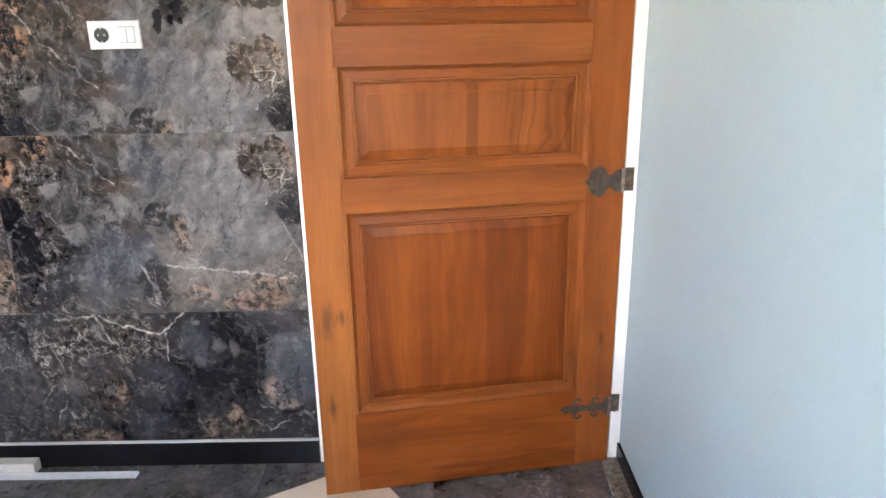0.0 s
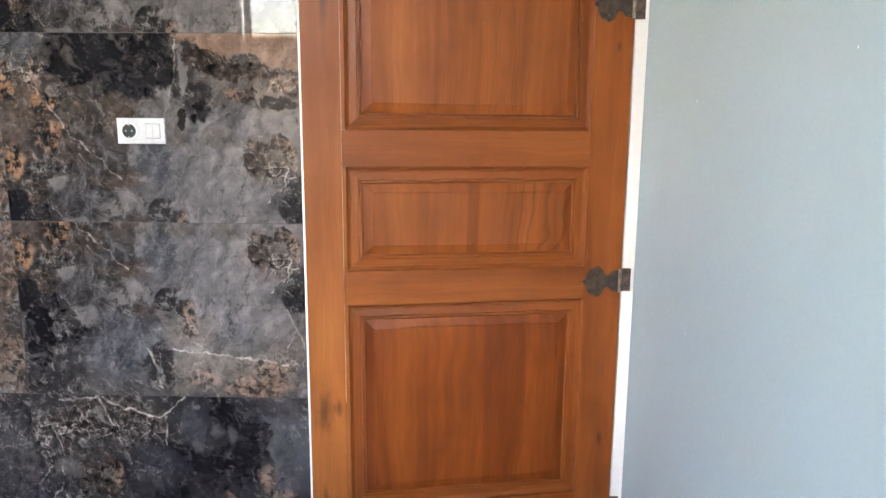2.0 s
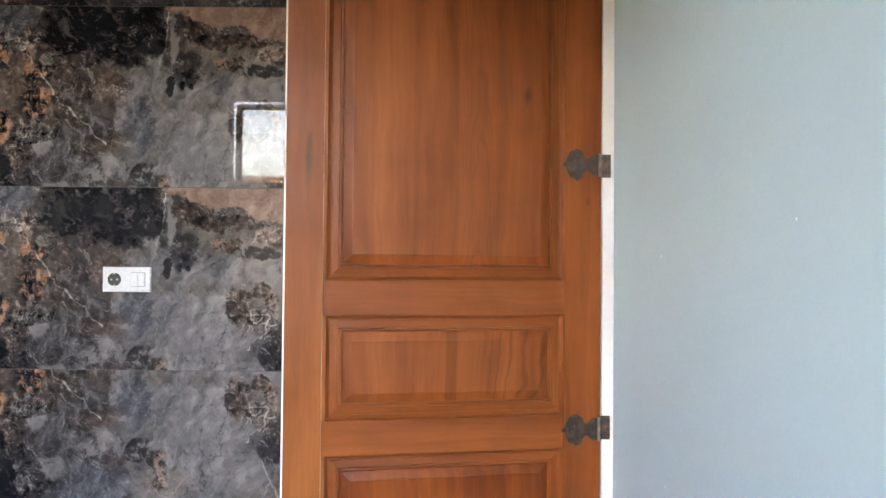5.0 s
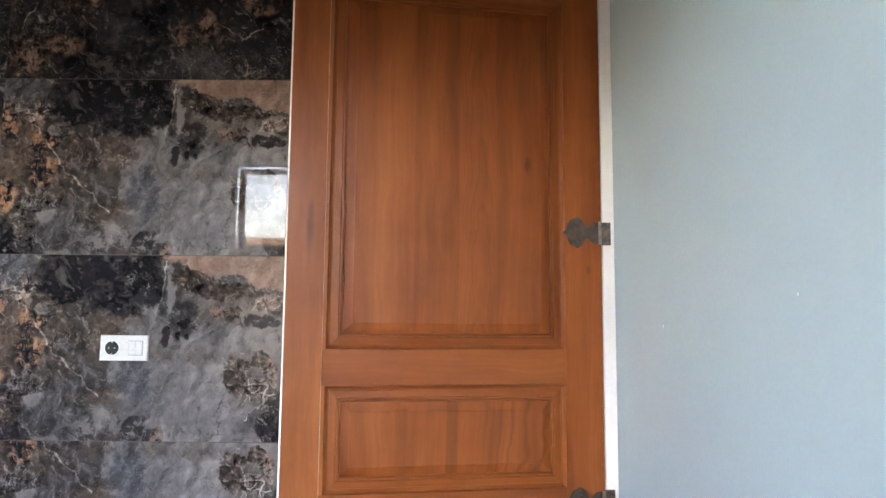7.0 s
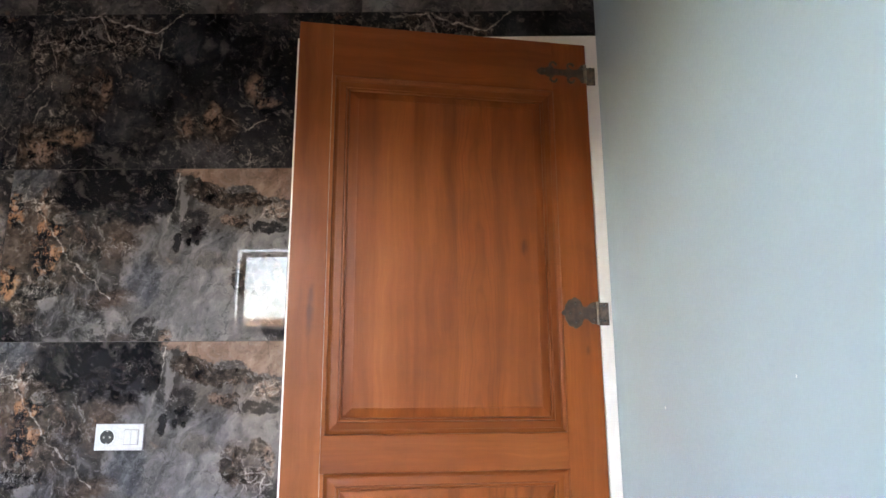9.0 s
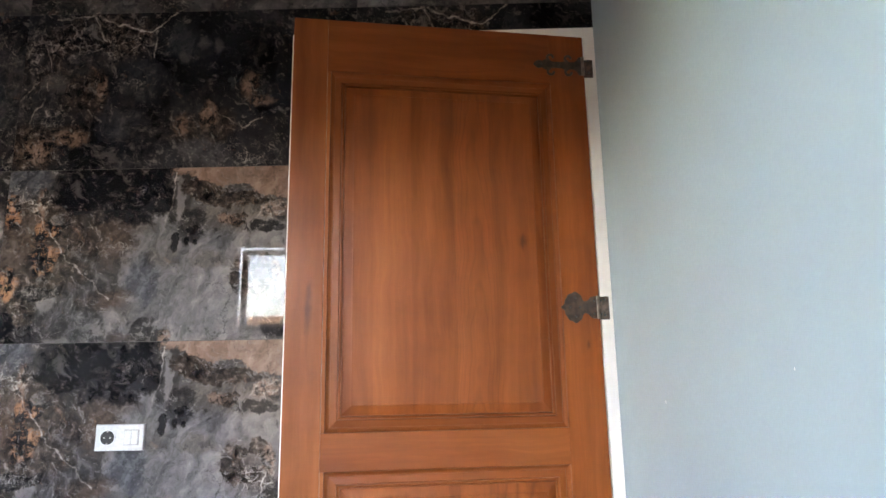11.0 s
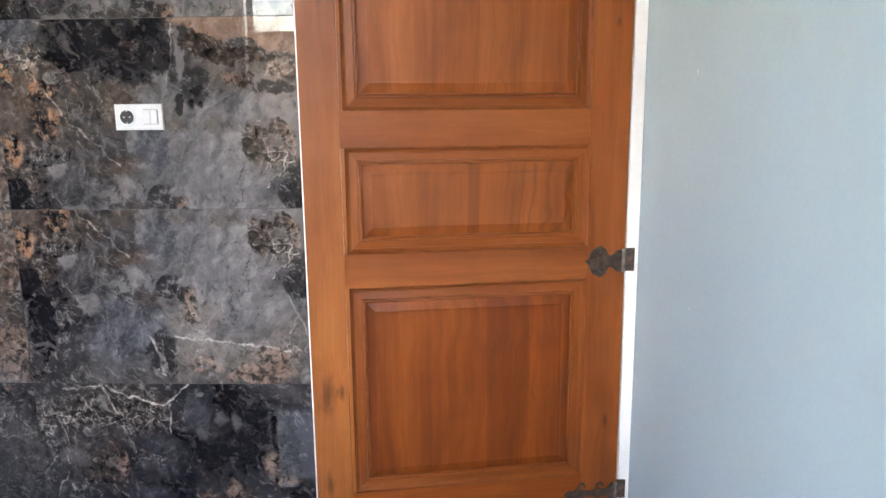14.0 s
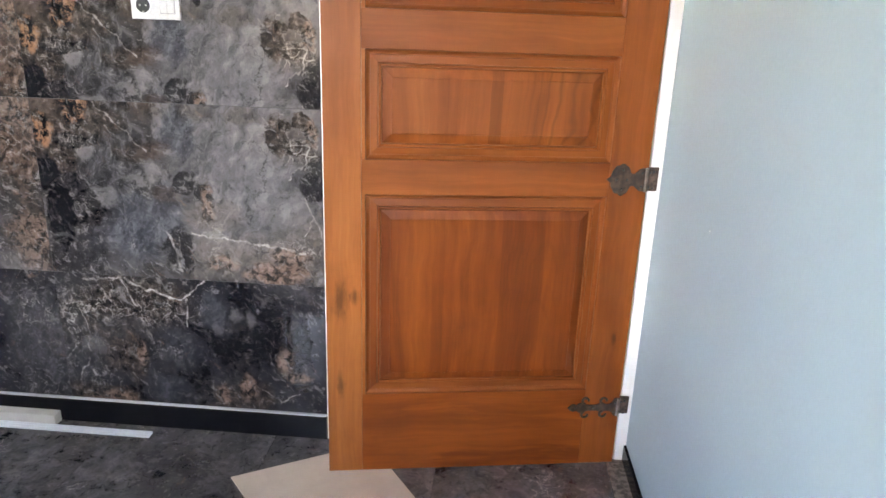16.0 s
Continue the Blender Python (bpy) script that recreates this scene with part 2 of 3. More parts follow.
# the grey print, 0.9 high: kind, weight, torn rim, blur, blots
SLATE = (
    # last grey blot carries the window's reflected haze, painted into the print
    ("grey", 0.95, 0.9, 0.14, ((0.66, 0.44, 0.24, 0.24), (0.56, 0.34, 0.17, 0.13), (0.74, 0.66, 0.20, 0.13), (0.50, 0.22, 0.07, 0.10), (0.90, 0.30, 0.14, 0.14))),
    ("blue", 0.85, 0.9, 0.25, ((0.30, 0.71, 0.17, 0.14), (0.06, 0.04, 0.09, 0.06), (0.49, 0.39, 0.06, 0.07), (0.42, 0.66, 0.07, 0.10))),
    ("smoke", 0.95, 0.7, 0.14, ((0.25, 0.53, 0.12, 0.075), (0.28, 0.27, 0.065, 0.06), (0.30, 0.42, 0.10, 0.05))),
    ("warm", 0.7, 1.0, 0.3, ((0.74, 0.17, 0.12, 0.06), (0.92, 0.20, 0.10, 0.06), (0.56, 0.30, 0.05, 0.05), (0.60, 0.66, 0.10, 0.06), (0.70, 0.82, 0.25, 0.08), (0.90, 0.74, 0.10, 0.08), (0.72, 0.33, 0.06, 0.03), (0.20, 0.30, 0.04, 0.10))),
    ("umber", 0.8, 1.1, 0.25, ((0.16, 0.22, 0.12, 0.14), (0.10, 0.36, 0.13, 0.10), (0.36, 0.25, 0.09, 0.09), (0.36, 0.45, 0.08, 0.04), (0.05, 0.50, 0.08, 0.08), (0.24, 0.37, 0.10, 0.05))),
    ("coal", 0.8, 1.0, 0.25, ((0.13, 0.64, 0.12, 0.10), (0.10, 0.82, 0.12, 0.10), (0.37, 0.56, 0.04, 0.06))),
    ("crust", 0.6, 1.6, 0.5, ((1.15, 0.42, 0.08, 0.25), (1.15, 0.78, 0.08, 0.12))),
    ("earth", 0.55, 1.3, 0.4, ((1.13, 0.50, 0.04, 0.10), (0.05, 0.21, 0.09, 0.13), (0.39, 0.27, 0.05, 0.09), (0.40, 0.46, 0.05, 0.03), (0.45, 0.20, 0.06, 0.04), (0.87, 0.40, 0.09, 0.08), (0.44, 0.60, 0.05, 0.03))),
    # first pale blot is more of that window haze, put into the colour
    ("pale", 0.65, 0.9, 0.2, ((0.93, 0.29, 0.07, 0.08), (0.84, 0.63, 0.075, 0.07), (0.385, 0.52, 0.03, 0.05), (0.60, 0.12, 0.014, 0.10), (0.55, 0.23, 0.022, 0.07), (0.17, 0.46, 0.035, 0.03), (0.21, 0.62, 0.05, 0.04))),
    ("black", 0.96, 0.8, 0.14, ((0.37, 0.03, 0.21, 0.08), (0.43, 0.11, 0.14, 0.10), (0.27, 0.09, 0.10, 0.07), (0.06, 0.68, 0.05, 0.15), (0.03, 0.55, 0.05, 0.06))),
    ("coal", 0.92, 0.9, 0.14, ((0.50, 0.562, 0.042, 0.036), (0.935, 0.55, 0.05, 0.05), (0.55, 0.585, 0.03, 0.03), (0.47, 0.79, 0.05, 0.08), (0.14, 0.43, 0.09, 0.025), (0.10, 0.57, 0.05, 0.03), (0.16, 0.66, 0.05, 0.06), (0.90, 0.22, 0.07, 0.02))),
    ("coal", 0.85, 0.45, 0.12, ((0.645, 0.205, 0.052, 0.065),)),
    ("black", 0.9, 0.6, 0.12, ((0.635, 0.255, 0.010, 0.016), (0.665, 0.262, 0.010, 0.014), (0.59, 0.265, 0.012, 0.035), (0.655, 0.215, 0.022, 0.012))),
    ("umber", 0.95, 1.1, 0.10, ((0.68, 0.075, 0.09, 0.042), (0.79, 0.115, 0.10, 0.03), (0.88, 0.128, 0.05, 0.022), (0.815, 0.385, 0.035, 0.055), (0.85, 0.43, 0.055, 0.03), (0.84, 0.35, 0.03, 0.02), (0.80, 0.19, 0.035, 0.02), (0.90, 0.33, 0.03, 0.03))),
    ("tan", 0.95, 0.7, 0.08, ((0.86, 0.022, 0.28, 0.040), (0.95, 0.065, 0.12, 0.055), (0.72, 0.012, 0.14, 0.026))),
    ("crust", 0.8, 1.3, 0.3, ((0.575, 0.625, 0.025, 0.055), (0.80, 0.865, 0.10, 0.045), (0.62, 0.84, 0.06, 0.03), (0.935, 0.375, 0.02, 0.05), (0.76, 0.185, 0.03, 0.022), (0.84, 0.80, 0.06, 0.03), (0.12, 0.13, 0.02, 0.07), (0.93, 0.17, 0.06, 0.03))),
    ("flakes", 0.95, 1.3, 0.2, ((0.13, 0.22, 0.03, 0.04), (0.145, 0.32, 0.05, 0.055), (0.035, 0.40, 0.035, 0.05), (0.02, 0.14, 0.03, 0.06), (0.18, 0.21, 0.03, 0.03))),
)
SLATE_FLAWS = (
    (0.10, 0.12, 0.20, 0.29, 0.004, 0.6), (0.20, 0.29, 0.38, 0.45, 0.0035, 0.5), (0.585, 0.02, 0.57, 0.12, 0.004, 0.6), (0.57, 0.12, 0.545, 0.22, 0.004, 0.45), (0.85, 0.53, 0.95, 0.44, 0.004, 0.8),
    (0.90, 0.50, 0.93, 0.40, 0.004, 0.7), (0.84, 0.48, 0.90, 0.43, 0.003, 0.6), (0.90, 0.59, 0.97, 0.735, 0.005, 0.75), (0.93, 0.66, 0.90, 0.73, 0.003, 0.6), (0.52, 0.735, 0.70, 0.755, 0.006, 0.85),
)
SLATE_MORE = ((0.70, 0.755, 0.90, 0.785, 0.006, 0.8), (0.43, 0.73, 0.46, 0.86, 0.007, 0.5), (0.47, 0.74, 0.46, 0.83, 0.004, 0.5), (0.88, 0.17, 0.97, 0.14, 0.003, 0.5), (0.86, 0.21, 0.90, 0.155, 0.003, 0.5))
INK = (
    ("umber", 0.65, 1.1, 0.3, ((0.28, 0.11, 0.22, 0.11), (0.20, 0.28, 0.10, 0.10), (0.08, 0.15, 0.10, 0.12))),
    ("smoke", 0.5, 1.2, 0.25, ((1.12, 0.28, 0.12, 0.28), (0.06, 0.30, 0.08, 0.14), (0.24, 0.20, 0.10, 0.05), (0.02, 0.05, 0.06, 0.05))),
    ("umber", 0.85, 1.2, 0.3, ((0.27, 0.33, 0.05, 0.10), (0.06, 0.52, 0.09, 0.09), (0.60, 0.45, 0.10, 0.05), (0.17, 0.47, 0.11, 0.04), (0.83, 0.30, 0.04, 0.05), (0.72, 0.45, 0.06, 0.08))),
    ("black", 0.85, 1.1, 0.3, ((0.56, 0.28, 0.22, 0.14), (0.72, 0.12, 0.20, 0.11), (0.34, 0.52, 0.15, 0.12), (0.87, 0.22, 0.05, 0.20), (0.45, 0.40, 0.10, 0.12))),
    ("blue", 0.4, 1.2, 0.4, ((0.57, 0.12, 0.06, 0.08), (0.42, 0.27, 0.06, 0.08), (0.38, 0.43, 0.06, 0.06))),
    ("pale", 0.35, 1.8, 0.5, ((0.645, 0.12, 0.022, 0.018), (0.70, 0.14, 0.012, 0.03), (0.58, 0.18, 0.02, 0.02), (0.12, 0.27, 0.04, 0.03))),
    ("crust", 0.8, 1.5, 0.35, ((0.83, 0.29, 0.03, 0.04), (0.86, 0.35, 0.04, 0.02), (0.585, 0.44, 0.025, 0.04), (0.69, 0.41, 0.03, 0.05), (0.08, 0.53, 0.05, 0.05), (0.19, 0.48, 0.06, 0.025), (0.29, 0.30, 0.02, 0.04))),
)
INK_FLAWS = (
    (0.10, 0.02, 0.26, 0.012, 0.005, 0.6), (0.26, 0.012, 0.45, 0.075, 0.006, 0.9), (0.45, 0.075, 0.55, 0.0, 0.005, 0.85), (0.47, 0.07, 0.47, 0.18, 0.005, 0.7), (0.25, 0.02, 0.29, 0.10, 0.005, 0.7),
    (0.30, 0.16, 0.34, 0.24, 0.005, 0.6), (0.07, 0.10, 0.10, 0.20, 0.003, 0.6), (0.71, 0.38, 0.80, 0.455, 0.004, 0.55), (0.80, 0.455, 0.87, 0.42, 0.004, 0.55), (0.09, 0.33, 0.04, 0.42, 0.005, 0.5),
)
BLOTCHED = dict(layers=SLATE, webs=((0.89, 0.42, 0.09, 0.12), (0.10, 0.10, 0.07, 0.09), (0.14, 0.43, 0.09, 0.04), (0.93, 0.17, 0.07, 0.05), (0.85, 0.77, 0.15, 0.04)), cracks=SLATE_FLAWS + SLATE_MORE)
MARBLE_A = marble("marble_grey_tan", SLATE_BASE, **BLOTCHED)
MARBLE_B = marble("marble_grey", SLATE_BASE, lift=0.298, **BLOTCHED)
MARBLE_D = marble("marble_dark", DARK_BASE, INK, veins=0.5, brown=0.4, webs=((1.12, 0.15, 0.10, 0.14), (0.22, 0.10, 0.26, 0.11), (0.08, 0.28, 0.12, 0.20), (0.82, 0.54, 0.16, 0.06), (0.40, 0.14, 0.12, 0.06)), cracks=INK_FLAWS, grit=0.85)
MARBLE_ANY = marble("marble_mixed", SLATE_BASE, brown=0.4, shift=True)
MARBLE_FLOOR = marble("marble_floor", FLOOR_BASE, veins=1.0, brown=0.25, shift=True, gloss=0.03, ior=1.85)


def wood(name, grain, tones, knots=(), boards=(), cathedral=None, streak=0.0):
    """Varnished teak. grain: 'x' or 'z'. knots: (x, z, rx, rz). boards: (x, tone) steps across. cathedral: (x, half width, z, strength)."""
    k = Kit(name)
    p = k.coords()
    if not boards:
        p = k.vec("ADD", p, k.vec("SCALE", (3.0, 5.0, 7.0), k.rnd()))
    stretch = (10.0, 10.0, 0.7) if grain == "z" else (0.7, 10.0, 10.0)
    thin = (90.0, 90.0, 2.2) if grain == "z" else (2.2, 90.0, 90.0)
    sway = k.vec("ADD", p, k.vec("SCALE", k.vec("SUBTRACT", k.noise(p, 3.0, 2.0, out="Color"), (0.5, 0.5, 0.5)), 0.05))
    broad = k.noise(k.vec("MULTIPLY", sway, stretch), 1.0, 5.0, 0.6)
    lines = k.noise(k.vec("MULTIPLY", sway, thin), 1.0, 3.0, 0.6)
    blotch = k.noise(p, 4.5, 4.0, 0.6)
    deep, mid, pale = tones
    col = k.ramp(broad, ((0.33, deep), (0.49, mid), (0.68, pale)))
    col = k.mix(k.span(lines, 0.40, 0.62, 0.2, 0.0), col, deep)
    col = k.mix(k.span(blotch, 0.54, 0.3, 0.0, 0.2), col, tuple(c * 0.55 for c in deep))
    if streak:
        # dark heartwood figure drawn out along the grain
        flame = k.noise(k.vec("ADD", k.vec("MULTIPLY", sway, tuple(c * 0.8 for c in stretch)), (4.0, 2.0, 9.0)), 1.0, 6.0, 0.68, 0.7)
        col = k.mix(k.span(flame, 0.52, 0.66, 0.0, streak), col, tuple(c * f for c, f in zip(deep, (0.80, 0.68, 0.60))))
        col = k.mix(k.span(flame, 0.44, 0.34, 0.0, streak * 0.5), col, tuple(c * 1.15 for c in pale))
    x = k.vec("DOT_PRODUCT", p, (1.0, 0.0, 0.0), out=1)
    if boards:
        step = k.ramp(k.math("ADD", x, k.math("MULTIPLY", k.math("SUBTRACT", blotch, 0.5), 0.012)), tuple((a, (b, b ** 1.25, b ** 1.5)) for a, b in boards), "CONSTANT")
        col = k.mix(1.0, col, step, "MULTIPLY")
    if cathedral:
        cx, half, cz, figure = cathedral
        z = k.vec("DOT_PRODUCT", sway, (0.0, 0.0, 1.0), out=1)
        sx = k.vec("DOT_PRODUCT", sway, (1.0, 0.0, 0.0), out=1)
        rise = k.math("POWER", k.math("MULTIPLY", k.math("SUBTRACT", sx, cx), 1 / half), 2.0)
        rings = k.math("ADD", k.math("MULTIPLY", k.math("SUBTRACT", z, cz), 0.45), k.math("ADD", rise, k.math("MULTIPLY", k.noise(p, 5.0, 2.0), 0.25)))
        line = k.span(k.math("PINGPONG", k.math("MULTIPLY", rings, 9.0), 0.5), 0.0, 0.2, figure, 0.0)
        near = k.span(k.math("ABSOLUTE", k.math("SUBTRACT", x, cx)), half, half * 0.6)
        col = k.mix(k.math("MULTIPLY", line, near), col, tuple(c * 0.5 for c in deep))
    for kx, kz, rx, rz in knots:
        o = k.coords()
        d = k.vec("LENGTH", k.vec("MULTIPLY", k.vec("SUBTRACT", o, (kx, 0.0, kz)), (1 / rx, 0.0, 1 / rz)), out=1)
        d = k.math("ADD", d, k.math("MULTIPLY", k.math("SUBTRACT", k.noise(k.vec("MULTIPLY", o, (55.0, 1.0, 16.0)), 1.0, 5.0, 0.65), 0.5), 2.2))
        col = k.mix(k.span(d, 1.25, 0.0, 0.0, 0.7), col, (0.055, 0.013, 0.005))
    k.set(Base_Color=col, Roughness=k.span(lines, 0.3, 0.7, 0.5, 0.4), Specular_IOR_Level=0.22, Coat_Weight=0.05, Coat_Roughness=0.28)
    k.bump(lines, 0.12, 0.0006)
    return k.m


TEAK = ((0.165, 0.034, 0.0074), (0.252, 0.057, 0.0122), (0.325, 0.083, 0.0190))
TEAK_EDGE = ((0.195, 0.043, 0.0095), (0.290, 0.074, 0.0175), (0.37, 0.108, 0.028))
WOOD_H = wood("teak_across", "x", TEAK, streak=0.2)
TEAK_CALM = ((0.175, 0.037, 0.0080), (0.235, 0.054, 0.0118), (0.29, 0.074, 0.0165))
# redder TEAK for the low parts: their weaker sheen put into the colour
TEAK_RED = ((0.158, 0.029, 0.0046), (0.245, 0.048, 0.0078), (0.34, 0.076, 0.0125))
WOOD_LOW = wood("teak_low_rail", "x", TEAK_RED, streak=0.75)
BEAD_H = wood("teak_bead_across", "x", TEAK_CALM)
BEAD_V = wood("teak_bead_upright", "z", TEAK_CALM)


def plain(name, color, rough, spread=0.12, scale=3.0, grain=180.0, relief=0.0, metal=0.0, **more):
    k = Kit(name)
    p = k.coords()
    a, b = k.noise(p, scale, 4.0), k.noise(p, grain, 3.0, 0.6)
    c = tuple(x * (1 - spread) for x in color)
    col = k.mix(k.span(a, 0.35, 0.65), c, color)
    col = k.mix(k.span(b, 0.3, 0.7, 0.0, 0.25 * min(1.0, spread * 4)), col, c)
    k.set(Base_Color=col, Roughness=k.span(b, 0.3, 0.7, rough * 0.9, min(1.0, rough * 1.1)), Metallic=metal, **more)
    if relief:
        k.bump(b, 0.4, relief)
    return k.m


BLUE_PAINT = plain("pale_blue_paint", (0.28, 0.372, 0.402), 0.42, 0.05, 1.3, 130.0, 0.0006)
WHITE_PAINT = plain("white_lacquer", (0.86, 0.81, 0.75), 0.4, 0.05, 4.0, 90.0, 0.0002)
PLASTER = plain("white_plaster", (0.74, 0.73, 0.70), 0.8, 0.06, 2.0, 90.0, 0.0008)
CEILING_GREY = plain("dim_ceiling_grey", (0.20, 0.196, 0.19), 0.9, 0.2, 1.6, 60.0, 0.001)
GREY_PLASTIC = plain("grey_plastic", (0.30, 0.30, 0.30), 0.4, 0.05, 10.0, 100.0)
GROUT = plain("dark_grout", (0.06, 0.057, 0.055), 0.85, 0.2, 6.0, 200.0, 0.0004)
BLACK_STONE = plain("black_polished_stone", (0.006, 0.006, 0.007), 0.08, 0.3, 8.0, 160.0, Specular_IOR_Level=0.06)
ALUMINIUM = plain("brushed_aluminium", (0.68, 0.675, 0.665), 0.4, 0.12, 5.0, 150.0, 0.0, 0.4)
STRIP_METAL = plain("satin_white_metal", (0.50, 0.48, 0.46), 0.4, 0.1, 6.0, 120.0)
SWITCH_WHITE = plain("white_plastic", (0.54, 0.53, 0.52), 0.28, 0.03, 10.0, 100.0)
SOCKET_BLACK = plain("dark_grey_plastic", (0.03, 0.03, 0.032), 0.3, 0.2, 30.0, 200.0)
BRONZE = plain("antique_bronze", (0.076, 0.042, 0.031), 0.5, 0.65, 45.0, 160.0, 0.001, 0.15)
# lighter copy of BRONZE: light caught by the jamb plates put into colour
BRONZE_LIT = plain("lit_bronze", (0.145, 0.083, 0.060), 0.4, 0.7, 60.0, 160.0, 0.001, 0.2)
BRONZE_PALE = plain("pale_bronze", (0.30, 0.23, 0.19), 0.4, 0.4, 60.0, 160.0, 0.001, 0.5)
STEEL = plain("worn_steel", (0.45, 0.42, 0.38), 0.35, 0.3, 60.0, 200.0, 0.0, 0.9)
PINE = plain("raw_pine", (0.52, 0.47, 0.40), 0.65, 0.14, 12.0, 120.0, 0.0004)
CARD = plain("brown_cardboard", (0.60, 0.45, 0.345), 0.75, 0.12, 7.0, 220.0, 0.0004)
FRAME_DARK = plain("dark_window_aluminium", (0.035, 0.033, 0.033), 0.4, 0.2, 8.0, 120.0)
EARTH = plain("scrub_covered_earth", (0.05, 0.043, 0.03), 0.95, 0.45, 0.08, 1.2)
RENDER_WALL = plain("ochre_render", (0.46, 0.33, 0.24), 0.85, 0.25, 0.5, 8.0)
pane_kit = Kit("window_glass")
pane_kit.set(Base_Color=(1, 1, 1, 1), Roughness=0.0, Transmission_Weight=1.0, IOR=1.02)
GLASS = pane_kit.m


# ---- mesh kit ----
def mesh_of(bm, name, material):
    bmesh.ops.recalc_face_normals(bm, faces=bm.faces)
    me = bpy.data.meshes.new(name)
    bm.to_mesh(me)
    bm.free()
    me.materials.append(material)
    return me


def part(name, bm, material, parent=None, label="", smooth=False):
    me = mesh_of(bm, name, material) if isinstance(bm, bmesh.types.BMesh) else bm
    if smooth:
        me.polygons.foreach_set("use_smooth", [True] * len(me.polygons))
    ob = new(name, me)
    ob.parent = parent
    return tagged(ob, label)


def box(x0, y0, z0, x1, y1, z1, bevel=0.0, bm=None, segments=1):
    out = bm or bmesh.new()
    m = Matrix.LocRotScale(((x0 + x1) / 2, (y0 + y1) / 2, (z0 + z1) / 2), None, (abs(x1 - x0), abs(y1 - y0), abs(z1 - z0)))
    vs = bmesh.ops.create_cube(out, size=1.0, matrix=m)["verts"]
    if bevel:
        es = list({e for v in vs for e in v.link_edges})
        bmesh.ops.bevel(out, geom=es, offset=bevel, segments=segments, affect="EDGES", profile=0.5)
    return out


def rod(centre, radius, depth, axis="z", sides=16, bm=None, radius2=None):
    out = bm or bmesh.new()
    turn = {"z": pose(0, 0, 0), "y": pose(0, 0, 0, 90), "x": pose(0, 0, 0, 0, 90)}[axis]
    bmesh.ops.create_cone(out, cap_ends=True, segments=sides, radius1=radius, radius2=radius if radius2 is None else radius2, depth=depth, matrix=Matrix.Translation(centre) @ turn)
    return out


def slab(outline, y0, y1, bevel=0.0, bm=None):
    """A plate with an outline in x, z, its front at y0 and its back at y1."""
    out = bm or bmesh.new()
    front = [out.verts.new((x, y0, z)) for x, z in outline]
    back = [out.verts.new((x, y1, z)) for x, z in outline]
    f = out.faces.new(front)
    out.faces.new(back[::-1])
    n = len(outline)
    for i in range(n):
        out.faces.new((front[i], back[i], back[(i + 1) % n], front[(i + 1) % n]))
    if bevel:
        bmesh.ops.bevel(out, geom=list(f.edges), offset=bevel, segments=1, affect="EDGES", profile=0.5)
    return out


def empty(name, m=None, **tags):
    ob = new(name)
    ob.empty_display_size = 0.05
    if m is not None:
        ob.matrix_world = m
    return tagged(ob, **tags)


# ---- the room ----
GROUND = 0.010                                  # top of the floor tiles
X0, X1, Y0, HIGH = -5.8, 0.010, -3.6, 3.3       # inside faces; the tiled wall is at y = 0
JL, JR, HEAD = -1.0705, 0.010, 2.895             # outer edges of the white door frame
OPEN_L, OPEN_R, OPEN_T = -1.0155, -0.03, 2.848  # clear opening

bm = box(X0 - 0.2, 0.002, -0.2, JL, 0.2, HIGH + 0.2)
box(JL, 0.002, HEAD, X1 + 0.2, 0.2, HIGH + 0.2, bm=bm)
wall_tiled = tagged(part("wall_tiled", bm, GROUT), "wall clad in large polished dark marble tiles", kind="structure")
bm = box(X1, Y0 - 0.2, -0.2, X1 + 0.2, 0.002, HIGH + 0.2)
wall_blue = tagged(part("wall_blue", bm, BLUE_PAINT), "smooth wall painted pale blue grey", kind="structure")
LY0, LY1, LZ0, LZ1 = -2.7, -0.9, 1.7, 3.05    # unseen side window, added to light the blue wall and door top
bm = box(X0 - 0.2, Y0 - 0.2, -0.2, X0, LY0, HIGH + 0.2)
box(X0 - 0.2, LY1, -0.2, X0, 0.002, HIGH + 0.2, bm=bm)
box(X0 - 0.2, LY0, -0.2, X0, LY1, LZ0, bm=bm)
box(X0 - 0.2, LY0, LZ1, X0, LY1, HIGH + 0.2, bm=bm)
tagged(part("wall_left", bm, BLUE_PAINT), "plain unseen blue wall with an opening added for side light", kind="structure")
WX0, WX1, WZ0, WZ1 = -2.395, -0.35, 1.05, 2.9445    # glazed opening behind
bm = box(X0, Y0 - 0.08, -0.2, WX0, Y0, HIGH + 0.2)
box(WX1, Y0 - 0.08, -0.2, X1, Y0, HIGH + 0.2, bm=bm)
box(WX0, Y0 - 0.08, -0.2, WX1, Y0, WZ0, bm=bm)
box(WX0, Y0 - 0.08, WZ1, WX1, Y0, HIGH + 0.2, bm=bm)
tagged(part("wall_window", bm, BLUE_PAINT), "pale blue wall with a glazed opening", kind="structure")
# unseen ceiling, its grey chosen to keep bounced light off the high tiles
tagged(part("ceiling", box(X0, Y0, HIGH, X1, 0.0, HIGH + 0.2), CEILING_GREY), "plain unseen ceiling kept grey to limit bounced light", kind="structure")
bm = box(X0, Y0, -0.2, X1, 1.6, -0.002)
floor = tagged(part("floor", bm, GROUT), "floor of polished dark marble tiles", kind="structure")
bm = box(-2.2, 1.4, -0.002, 1.2, 1.6, HIGH)
box(-2.4, 0.2, -0.002, -2.2, 1.6, HIGH, bm=bm)
box(1.0, 0.2, -0.002, 1.2, 1.6, HIGH, bm=bm)
box(-2.4, 0.2, HIGH, 1.2, 1.6, HIGH + 0.2, bm=bm)
